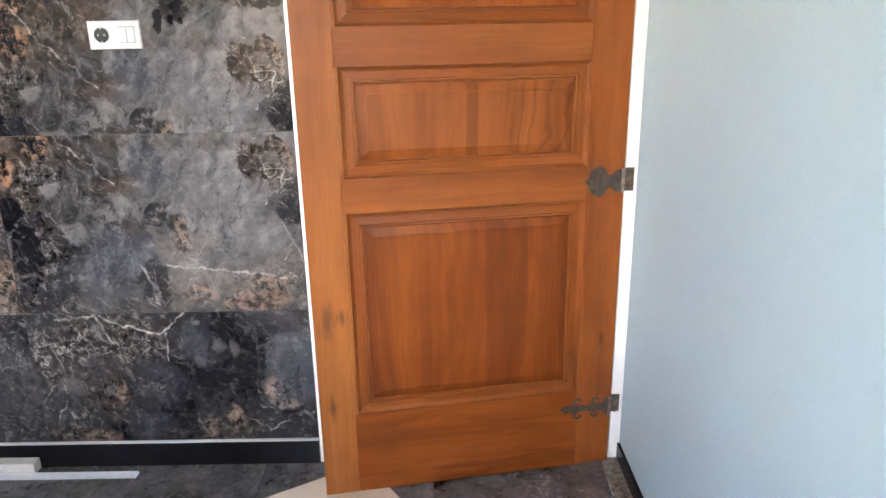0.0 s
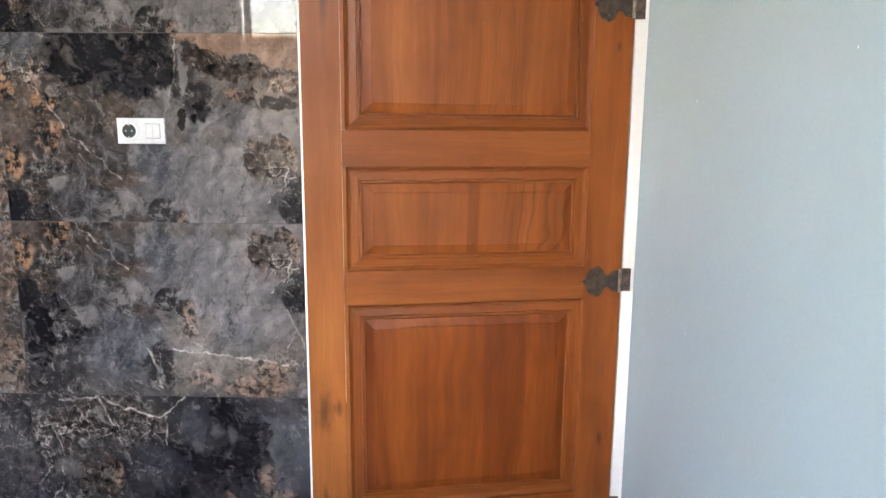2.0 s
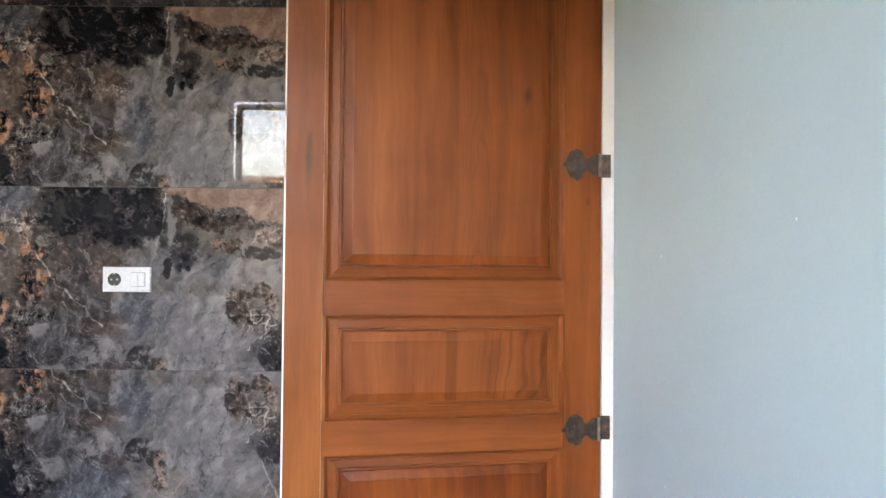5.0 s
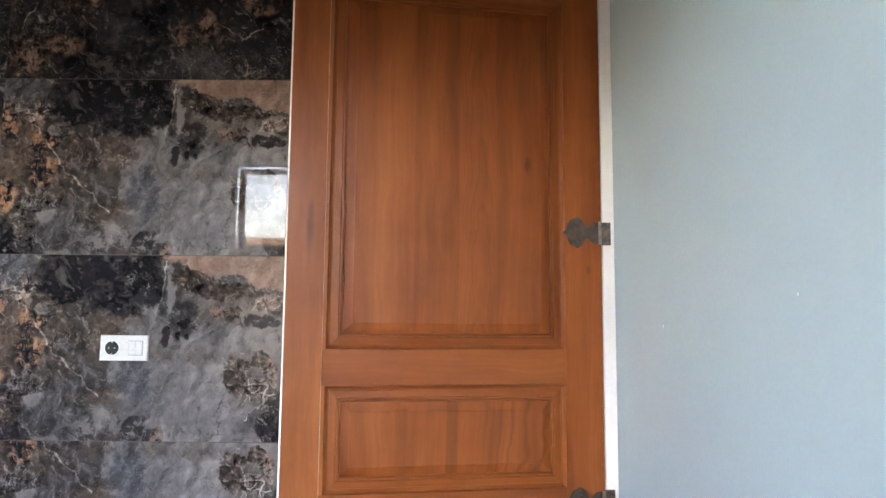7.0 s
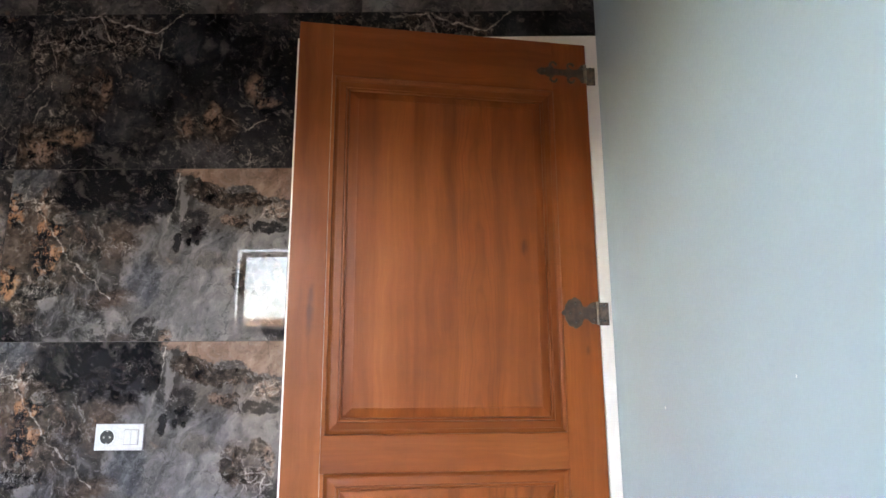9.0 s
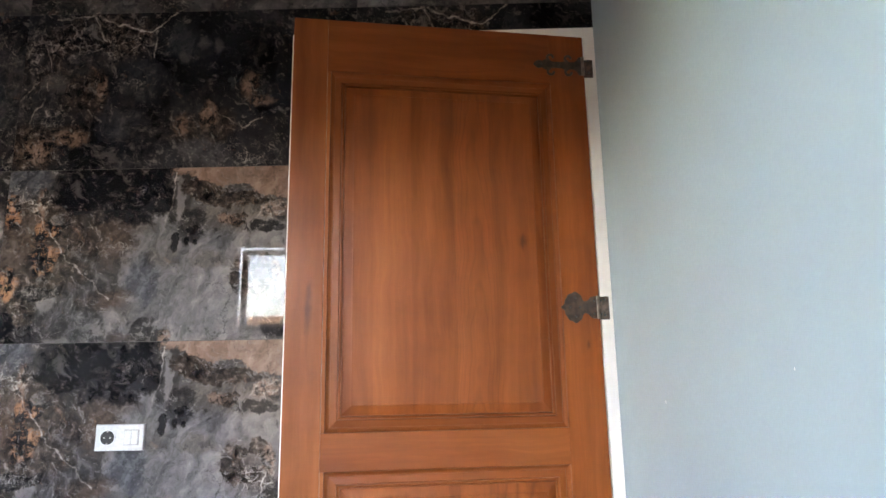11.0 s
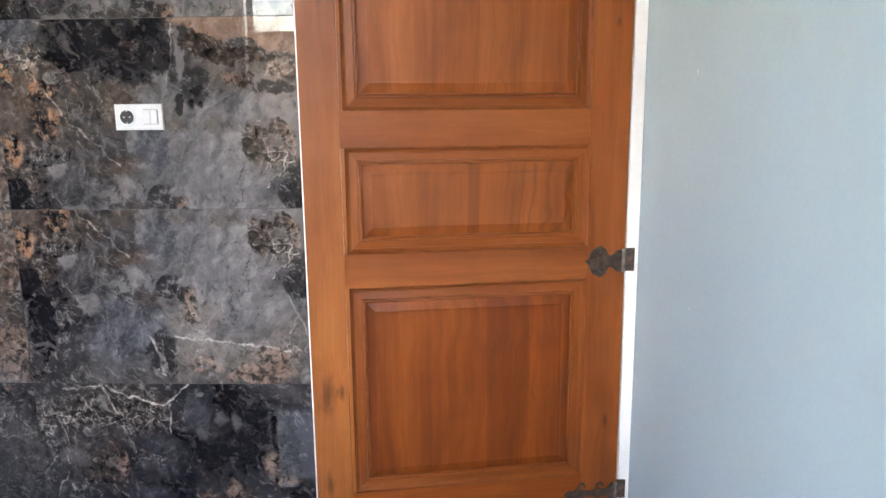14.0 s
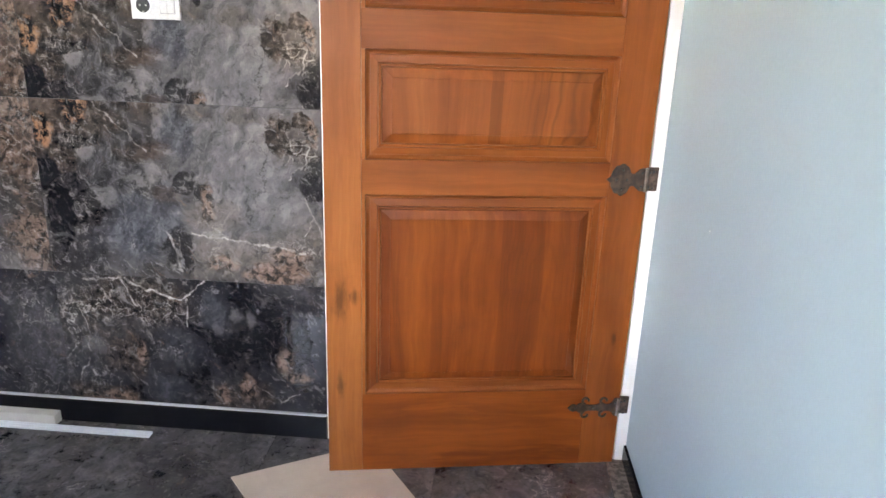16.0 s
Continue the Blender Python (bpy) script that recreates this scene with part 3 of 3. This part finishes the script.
tagged(part("wall_hall", bm, PLASTER), "plain white walls of the hall behind the door", kind="structure")

for y, z, size in ((-0.527, 1.015, 0.0035), (-0.492, 1.585, 0.005), (-1.162, 1.637, 0.003)):
    bm = bmesh.new()
    bmesh.ops.create_icosphere(bm, subdivisions=1, radius=size, matrix=Matrix.LocRotScale((X1 - 0.0002, y, z), None, (0.15, 0.5, 1.0)))
    part("paint_chip", bm, PLASTER, wall_blue, "small white paint chip")

# ---- white door frame ----
door_frame = empty("door_frame", label="white lacquered door frame set flush with the tiles", category="door frame", kind="structure")
for a, b, rebate in ((JL + 0.001, OPEN_L, OPEN_L + 0.012), (OPEN_R, JR - 0.001, OPEN_R - 0.012)):
    bm = box(min(a, b), -0.004, 0.0, max(a, b), 0.198, HEAD - 0.001, 0.0015)
    box(min(b, rebate), 0.05, 0.0, max(b, rebate), 0.198, OPEN_T, 0.001, bm)
    part("jamb", bm, WHITE_PAINT, door_frame)
bm = box(OPEN_L, -0.004, OPEN_T, OPEN_R, 0.198, HEAD - 0.001, 0.0015)
part("head", bm, WHITE_PAINT, door_frame)

# ---- teak door leaf, ajar ----
ANGLE = math.degrees(math.atan2(0.175, 0.985))
LEAF = pose(-0.038, -0.028, 0.012, 0, 0, ANGLE)
WIDE, TALL, THICK = 0.9935, 2.83, 0.04
SL, SR = -0.871, -0.125                         # inner edges of the stiles
RAILS = ((0.003, 0.294), (0.968, 1.074), (1.388, 1.497), (2.645, TALL))
PANELS = ((0.294, 0.968), (1.074, 1.388), (1.497, 2.645))
door = empty("wooden_door", LEAF, label="varnished orange-brown teak panel door standing slightly ajar", category="door")
STILE_L = wood("teak_stile_free", "z", TEAK_EDGE, knots=((-0.948, 0.63, 0.028, 0.075), (-0.905, 0.637, 0.016, 0.03), (-0.95, 0.33, 0.016, 0.05), (-0.927, 1.865, 0.012, 0.10)), boards=((0.0, 1.0), (0.5, 1.0)))
STILE_R = wood("teak_stile_hinge", "z", TEAK, knots=((-0.049, 0.485, 0.010, 0.03), (-0.045, 1.75, 0.008, 0.02)), boards=((0.0, 1.04), (0.5, 1.04)))
LIP = 0.012                                     # stile joint lies this far outside the panels
bm = box(-WIDE, 0, 0.003, SL - LIP, THICK, TALL, 0.0006)
for z0, z1 in PANELS:
    box(SL - LIP + 0.0008, 0.0006, z0 + 0.0004, SL, THICK - 0.0006, z1 - 0.0004, 0.0006, bm)
part("stile", bm, STILE_L, door, "paler free-edge stile with dark knots")
part("stile", box(SR, 0, 0.003, 0, THICK, TALL, 0.002), STILE_R, door)
for z0, z1 in RAILS:
    part("rail", box(SL - LIP + 0.0005, 0.0004, z0, SR - 0.0003, THICK - 0.0004, z1, 0.0005), WOOD_LOW if z0 < 0.1 else WOOD_H, door)

# moulding section: distance in from the frame edge, depth behind the face
SECTION = ((0.0, 0.0), (0.0008, 0.0060), (0.0030, 0.0092), (0.0100, 0.0140), (0.0140, 0.0142), (0.0152, 0.0122), (0.0340, 0.0088), (0.0356, 0.0092), (0.0366, 0.0128), (0.0384, 0.0128), (0.0390, 0.0088), (0.0410, 0.0080), (0.0440, 0.0080), (0.0456, 0.0092), (0.0466, 0.0160), (0.0530, 0.0160))
FIELD = ((0.0486, 0.0165), (0.0496, 0.0132), (0.0512, 0.0124), (0.0760, 0.0046), (0.0768, 0.0032), (0.0790, 0.0030))


def ring(x0, x1, z0, z1, d):
    return ((x0 + d, z0 + d), (x1 - d, z0 + d), (x1 - d, z1 - d), (x0 + d, z1 - d))


def moulding(x0, x1, z0, z1, side):
    out = bmesh.new()
    rows = []
    for d, y in SECTION:
        r = ring(x0, x1, z0, z1, d)
        rows.append([out.verts.new((x, y, z)) for x, z in (r[side], r[(side + 1) % 4])])
    d = SECTION[-1][0]
    for dd, y in ((d, 0.03), (0.0, 0.03)):
        r = ring(x0, x1, z0, z1, dd)
        rows.append([out.verts.new((x, y, z)) for x, z in (r[side], r[(side + 1) % 4])])
    n = len(rows)
    for i in range(n):
        a, b = rows[i], rows[(i + 1) % n]
        out.faces.new((a[0], a[1], b[1], b[0]))
    for e in (0, 1):
        out.faces.new([r[e] for r in rows])
    return out


def raised_panel(x0, x1, z0, z1):
    out = bmesh.new()
    rows = [[out.verts.new((x, y, z)) for x, z in ring(x0, x1, z0, z1, d)] for d, y in FIELD]
    for a, b in zip(rows, rows[1:]):
        for i in range(4):
            out.faces.new((a[i], a[(i + 1) % 4], b[(i + 1) % 4], b[i]))
    out.faces.new(rows[-1])
    back = [out.verts.new((x, 0.032, z)) for x, z in ring(x0, x1, z0, z1, FIELD[0][0])]
    for i in range(4):
        out.faces.new((rows[0][(i + 1) % 4], rows[0][i], back[i], back[(i + 1) % 4]))
    out.faces.new(back[::-1])
    return out


# across a panel, x runs from 0 at its left edge to 0.743
PANEL_LOOKS = (
    wood("teak_panel_low", "z", TEAK_RED, boards=((0.0, 0.78), (0.245, 0.86), (0.425, 0.72), (0.56, 0.86), (0.66, 0.75)), cathedral=(0.56, 0.16, 0.1, 0.16), streak=0.5),
    wood("teak_panel_mid", "z", TEAK, boards=((0.0, 0.98), (0.24, 1.06), (0.365, 0.78), (0.40, 1.05), (0.60, 0.98)), cathedral=(0.78, 0.36, 0.16, 0.42), streak=0.2),
    wood("teak_panel_high", "z", TEAK, knots=((0.624, 0.587, 0.016, 0.028),), boards=((0.0, 1.04), (0.14, 1.12), (0.26, 1.0), (0.40, 1.13), (0.52, 1.03)), cathedral=(0.47, 0.10, 0.2, 0.2), streak=0.25),
)
for (z0, z1), look_wood in zip(PANELS, PANEL_LOOKS):
    bm = raised_panel(0.0, SR - SL, 0.0, z1 - z0)
    ob = part("panel", bm, look_wood, door)
    ob.location = (SL, 0, z0)
    for side in range(4):
        part("moulding", moulding(SL, SR, z0, z1, side), BEAD_H if side % 2 == 0 else BEAD_V, door, smooth=False)


# ---- hinges ----
def blade(name, half, bm=None):
    """A flat strap along -x whose half height at a distance from the knuckle is given."""
    top = [(-s, h) for s, h in half]
    return slab(top + [(-s, -h) for s, h in half[::-1] if h > 0.0001], -0.0035, 0.0, 0.0008, bm)


def rivet(x, z, bm):
    bmesh.ops.create_uvsphere(bm, u_segments=8, v_segments=6, radius=0.0042, matrix=Matrix.LocRotScale((x, -0.0035, z), None, (1, 0.55, 1)))


SHORT = ((0.003, 0.033), (0.013, 0.033), (0.020, 0.030), (0.027, 0.022), (0.034, 0.017), (0.041, 0.017), (0.046, 0.021), (0.048, 0.030), (0.052, 0.037), (0.058, 0.040), (0.063, 0.045), (0.069, 0.047), (0.074, 0.044), (0.078, 0.040), (0.085, 0.040), (0.090, 0.036), (0.093, 0.029), (0.097, 0.025), (0.100, 0.017), (0.1005, 0.009), (0.106, 0.006), (0.113, 0.0))
LONG = ((0.003, 0.031), (0.011, 0.030), (0.017, 0.018), (0.024, 0.012), (0.036, 0.011), (0.044, 0.014), (0.058, 0.014), (0.066, 0.0095), (0.092, 0.010), (0.104, 0.012), (0.112, 0.018), (0.122, 0.016), (0.130, 0.010), (0.140, 0.013), (0.149, 0.010), (0.158, 0.0))


def hinge(z_mid, tall, half, curls, holes):
    root = part("hinge", blade("strap", [(a * 1.1, b * 1.09) for a, b in half] if tall > 0.07 else [(a * 1.11, b * 1.1) for a, b in half]), BRONZE, door, "ornate antique bronze strap hinge")
    root.location = (-0.008, 0, z_mid)
    for s, h in curls:
        for sign in (1, -1):
            b = bmesh.new()
            turns = [(s - 0.004 + 0.011 * math.cos(a), sign * (h + 0.011 + 0.011 * math.sin(a))) for a in (math.pi * 2 * i / 14 - 1.4 for i in range(11))]
            for (ax, az), (bx, bz) in zip(turns, turns[1:]):
                way = Vector((-(bx - ax), 0, bz - az))
                m = Matrix.Translation((-(ax + bx) / 2, -0.002, (az + bz) / 2)) @ way.to_track_quat("Z", "Y").to_matrix().to_4x4()
                bmesh.ops.create_cone(b, cap_ends=True, segments=8, radius1=0.0042, radius2=0.0042, depth=way.length * 1.2, matrix=m)
            part("scroll", b, BRONZE, root)
    for s, z in holes:
        b = bmesh.new()
        rivet(-s, z, b)
        part("rivet", b, SOCKET_BLACK, root)
    part("knuckle", rod((0.002, -0.004, 0), 0.0055, tall, sides=14), BRONZE_PALE, root, "paler bronze knuckle")
    # the fixed leaf lies on the jamb, so it turns back to the wall
    fixed = part("jamb_plate", box(0.0, -0.003, -tall / 2, 0.041, 0.0, tall / 2, 0.0008), BRONZE_LIT, root)
    fixed.matrix_local = pose(0.004, 0.0185, 0, 0, 0, -ANGLE)
    for x, z in ((0.011, 0.3), (0.011, -0.3), (0.023, 0.34), (0.023, -0.34)):
        b = bmesh.new()
        rivet(x, z * tall, b)
        part("screw", b, SOCKET_BLACK, root).matrix_local = fixed.matrix_local.copy()
    return root


for z_mid, kind in ((0.226, "long"), (1.0235, "short"), (1.870, "short"), (2.716, "long")):
    if kind == "short":
        hinge(z_mid, 0.075, SHORT, (), ((0.012, 0.021), (0.012, -0.021), (0.06, 0.0), (0.075, 0.03), (0.075, -0.03), (0.094, 0.0)))
    else:
        hinge(z_mid, 0.067, LONG, ((0.054, 0.014), (0.118, 0.015)), ((0.01, 0.018), (0.01, -0.018), (0.085, 0.0), (0.148, 0.0)))

# ---- socket and switch on the tiles ----
plate = empty("wall_socket", pose(-1.578, -0.0005, 1.4995), label="white double wall plate with round socket and rocker switches", category="wall socket")
b = slab(((-0.077, -0.0405), (0.077, -0.0405), (0.077, 0.0405), (-0.077, 0.0405)), -0.011, 0.0, 0.002)
part("plate", b, SWITCH_WHITE, plate)
part("socket_ring", rod((-0.036, -0.0125, 0), 0.0245, 0.006, "y", 36), ALUMINIUM, plate, "thin silvery ring")
part("socket", rod((-0.036, -0.0135, 0), 0.022, 0.006, "y", 36), SOCKET_BLACK, plate, "dark round socket insert")
for x in (-0.0455, -0.0265):
    part("socket_hole", rod((x, -0.0168, 0), 0.0032, 0.0012, "y", 12), STEEL, plate)
for z in (-0.019, 0.019):
    part("earth_clip", box(-0.039, -0.0185, z - 0.002, -0.033, -0.016, z + 0.002, 0.0005), STEEL, plate)
part("switch_bezel", box(0.0155, -0.0125, -0.0238, 0.0630, -0.010, 0.0238, 0.0008), GREY_PLASTIC, plate)
for x0, x1 in ((0.0175, 0.0382), (0.0398, 0.0608)):
    b = box(x0, -0.0155, -0.0214, x1, -0.010, 0.0214, 0.0012)
    part("rocker", b, SWITCH_WHITE, plate)

# ---- skirting ----
skirt = empty("skirting", label="black polished stone skirting topped by a white metal strip", category="skirting", kind="structure")
part("plinth", box(X0, -0.012, GROUND, JL - 0.001, 0.0, 0.103, 0.001), BLACK_STONE, skirt)
part("strip", box(X0, -0.0130, 0.103, JL - 0.001, 0.0, 0.1085, 0.001), STRIP_METAL, skirt, "white metal edge strip")
part("plinth", box(X1 - 0.010, Y0, GROUND, X1, -0.005, 0.072, 0.001), BLACK_STONE, skirt)

# ---- loose things on the floor ----
tagged(part("wooden_batten", box(-2.95, -0.054, GROUND, -2.083, -0.0125, GROUND + 0.044, 0.002), PINE), "pale raw wooden batten lying along the skirting", "batten")
bm = box(-2.95, -0.086, GROUND, -1.710, -0.056, GROUND + 0.003, 0.0005)
for y in (-0.0845, -0.071, -0.0575):
    box(-2.95, y - 0.0015, GROUND, -1.710, y + 0.0015, GROUND + 0.010, 0.0005, bm)
tagged(part("metal_profile", bm, ALUMINIUM), "long ribbed aluminium profile lying on the floor", "metal profile")


def sheet(points, thick, material_name=CARD):
    out = bmesh.new()
    low = [out.verts.new((x, y, z)) for x, y, z in points]
    high = [out.verts.new((x, y, z + thick)) for x, y, z in points]
    out.faces.new(low[::-1])
    out.faces.new(high)
    n = len(points)
    for i in range(n):
        out.faces.new((low[i], low[(i + 1) % n], high[(i + 1) % n], high[i]))
    return out


cardboard = empty("cardboard_sheet", label="creased brown cardboard sheet lying under the door", category="cardboard")
# sheet and flap meet in a crease, the flap lifting a little at its far corner
part("sheet", sheet(((-1.245, -0.375, GROUND), (-1.01, -0.185, GROUND), (-0.95, -0.115, GROUND), (-0.835, -0.125, GROUND), (-0.60, -0.46, GROUND), (-0.74, -0.62, GROUND), (-1.12, -0.58, GROUND)), 0.0025), CARD, cardboard)
part("flap", sheet(((-1.330, -0.282, GROUND + 0.008), (-1.03, -0.098, GROUND + 0.004), (-0.95, -0.115, GROUND), (-1.01, -0.185, GROUND), (-1.245, -0.375, GROUND)), 0.0025), CARD, cardboard, "paler folded flap")

# ---- window behind ----
window = empty("window_1", label="dark aluminium window with a transom light", category="window", kind="structure")
FY0, FY1 = Y0 - 0.078, Y0 - 0.028
def bar(x0, z0, x1, z1, name="frame_bar"):
    part(name, box(x0, FY0, z0, x1, FY1, z1, 0.003), FRAME_DARK, window)
bar(-2.366, WZ0, -2.318, 2.918)
bar(WX1 - 0.10, WZ0, WX1, 2.918)
bar(-2.318, 2.874, WX1 - 0.10, 2.918)
bar(-2.318, WZ0, WX1 - 0.10, WZ0 + 0.08)
bar(-2.318, 2.19, WX1 - 0.10, 2.23, "transom")
bar(-1.42, WZ0 + 0.08, -1.34, 2.19, "mullion")
for z0, z1 in ((2.23, 2.874), (WZ0 + 0.08, 2.19)):
    p = part("pane", box(-2.318, Y0 - 0.055, z0, WX1 - 0.10, Y0 - 0.049, z1), GLASS, window)
    p.visible_shadow = False
part("trim", box(-2.318, FY1, 2.150, WX1 - 0.10, FY1 + 0.012, 2.186), WHITE_PAINT, window, "white bead under the transom")

# frame and pane of the added opening, which only brings in side light
fill_window = empty("fill_window_2", label="unseen dark-framed side window added to brighten the room", category="window", kind="structure")
for y0, y1, z0, z1 in ((LY0, LY0 + 0.05, LZ0, LZ1), (LY1 - 0.05, LY1, LZ0, LZ1), (LY0 + 0.05, LY1 - 0.05, LZ0, LZ0 + 0.05), (LY0 + 0.05, LY1 - 0.05, LZ1 - 0.05, LZ1)):
    part("frame_bar", box(X0 - 0.14, y0, z0, X0 - 0.08, y1, z1, 0.003), FRAME_DARK, fill_window)
p = part("pane", box(X0 - 0.113, LY0 + 0.05, LZ0 + 0.05, X0 - 0.107, LY1 - 0.05, LZ1 - 0.05), GLASS, fill_window)
p.visible_shadow = False

# ---- outside ----
bm = bmesh.new()
steps = 40
ground_rows = []
for j in range(40):
    y = 700.0 - 180.0 * j if j < 4 else 80.0 - 10.0 * (j - 4) if j < 24 else -120.0 - 2900.0 * ((j - 24) / 15) ** 3
    rise = 14.0 * min(1.0, max(0.0, (-y - 30) / 45)) + 40 * max(0.0, (-y - 300) / 2700)
    row = []
    for i in range(steps + 1):
        x = (i / steps - 0.5) * 2 * (abs(i / steps - 0.5) * 2) ** 2 * 1500
        row.append(bm.verts.new((x, y, -3.2 + rise * (1.0 + 0.03 * noise.noise(Vector((x * 0.02, y * 0.02, 0)))))))
    ground_rows.append(row)
for a, b in zip(ground_rows, ground_rows[1:]):
    for i in range(steps):
        bm.faces.new((a[i], a[i + 1], b[i + 1], b[i]))
tagged(part("ground", bm, EARTH), "dark scrubby hillside seen through the window", kind="structure")
# plain block in place of the tan roofs and houses on the crest
bm = box(-90, -80, 10.0, 60, -78, 11.55, 0.05)
tagged(part("boundary_wall", bm, RENDER_WALL), "long ochre block standing in for buildings on the hill crest", kind="structure")

# ---- wall tiles ----
COLS = (X0, -4.44, -3.24, -2.04, -0.84, 0.36)
ROWS_Z = (0.0, 0.603, 1.204, 1.802, 2.400, 3.000, HIGH)
PRINTS = {0: MARBLE_D, 1: MARBLE_B, 2: MARBLE_A, 3: MARBLE_A, 4: MARBLE_D, 5: MARBLE_ANY}
G = 0.0009
for c in range(1, 5):
    left, right = max(COLS[c], X0), min(COLS[c + 1], X1)
    for r in range(6):
        low, high = ROWS_Z[r], ROWS_Z[r + 1]
        ox, oz = COLS[c], high
        a, b_, t, d = left - ox + G, right - ox - G, -G, low - oz + G
        if r < 4:
            if left >= JL:
                continue
            b_ = min(b_, JL - ox)
        outline = [(a, d), (b_, d), (b_, t), (a, t)]
        if r == 4 and right > JL:
            hz = HEAD - oz
            outline = [(a, hz), (b_, hz), (b_, t), (a, t)] if left > JL else [(a, d), (JL - ox, d), (JL - ox, hz), (b_, hz), (b_, t), (a, t)]
        ob = part("tile", slab(outline, 0.0, 0.008, 0.0006), PRINTS[r], wall_tiled)
        ob.location = (ox, 0, oz)

# ---- floor tiles ----
whole = mesh_of(box(G, G, -0.008, 0.6 - G, 0.6 - G, 0.0, 0.0005), "floor_tile", MARBLE_FLOOR)
GRANITE = plain("brown_granite", (0.22, 0.155, 0.125), 0.2, 0.7, 40.0, 130.0)
for i in range(-8, 1):
    for j in range(-6, 2):
        x, y = -0.06 + 0.6 * i, 0.6 * (j - 1)
        x0, x1, y0, y1 = max(x, X0), min(x + 0.6, X1), max(y, Y0), min(y + 0.6, 0.2)
        if x1 - x0 < 0.02 or y1 - y0 < 0.02:
            continue
        if y >= 0:
            x0, x1 = max(x0, OPEN_L), min(x1, OPEN_R)
            if x1 - x0 < 0.02:
                continue
        if x1 - x0 > 0.59 and y1 - y0 > 0.59:
            me = whole
        else:
            me = mesh_of(box(x0 - x + G, y0 - y + G, -0.008, x1 - x - G, y1 - y - G, 0.0, 0.0005), "floor_tile_cut", GRANITE if i == 0 else MARBLE_FLOOR)
        ob = part("tile", me, None, floor)
        ob.location = (x, y, GROUND)
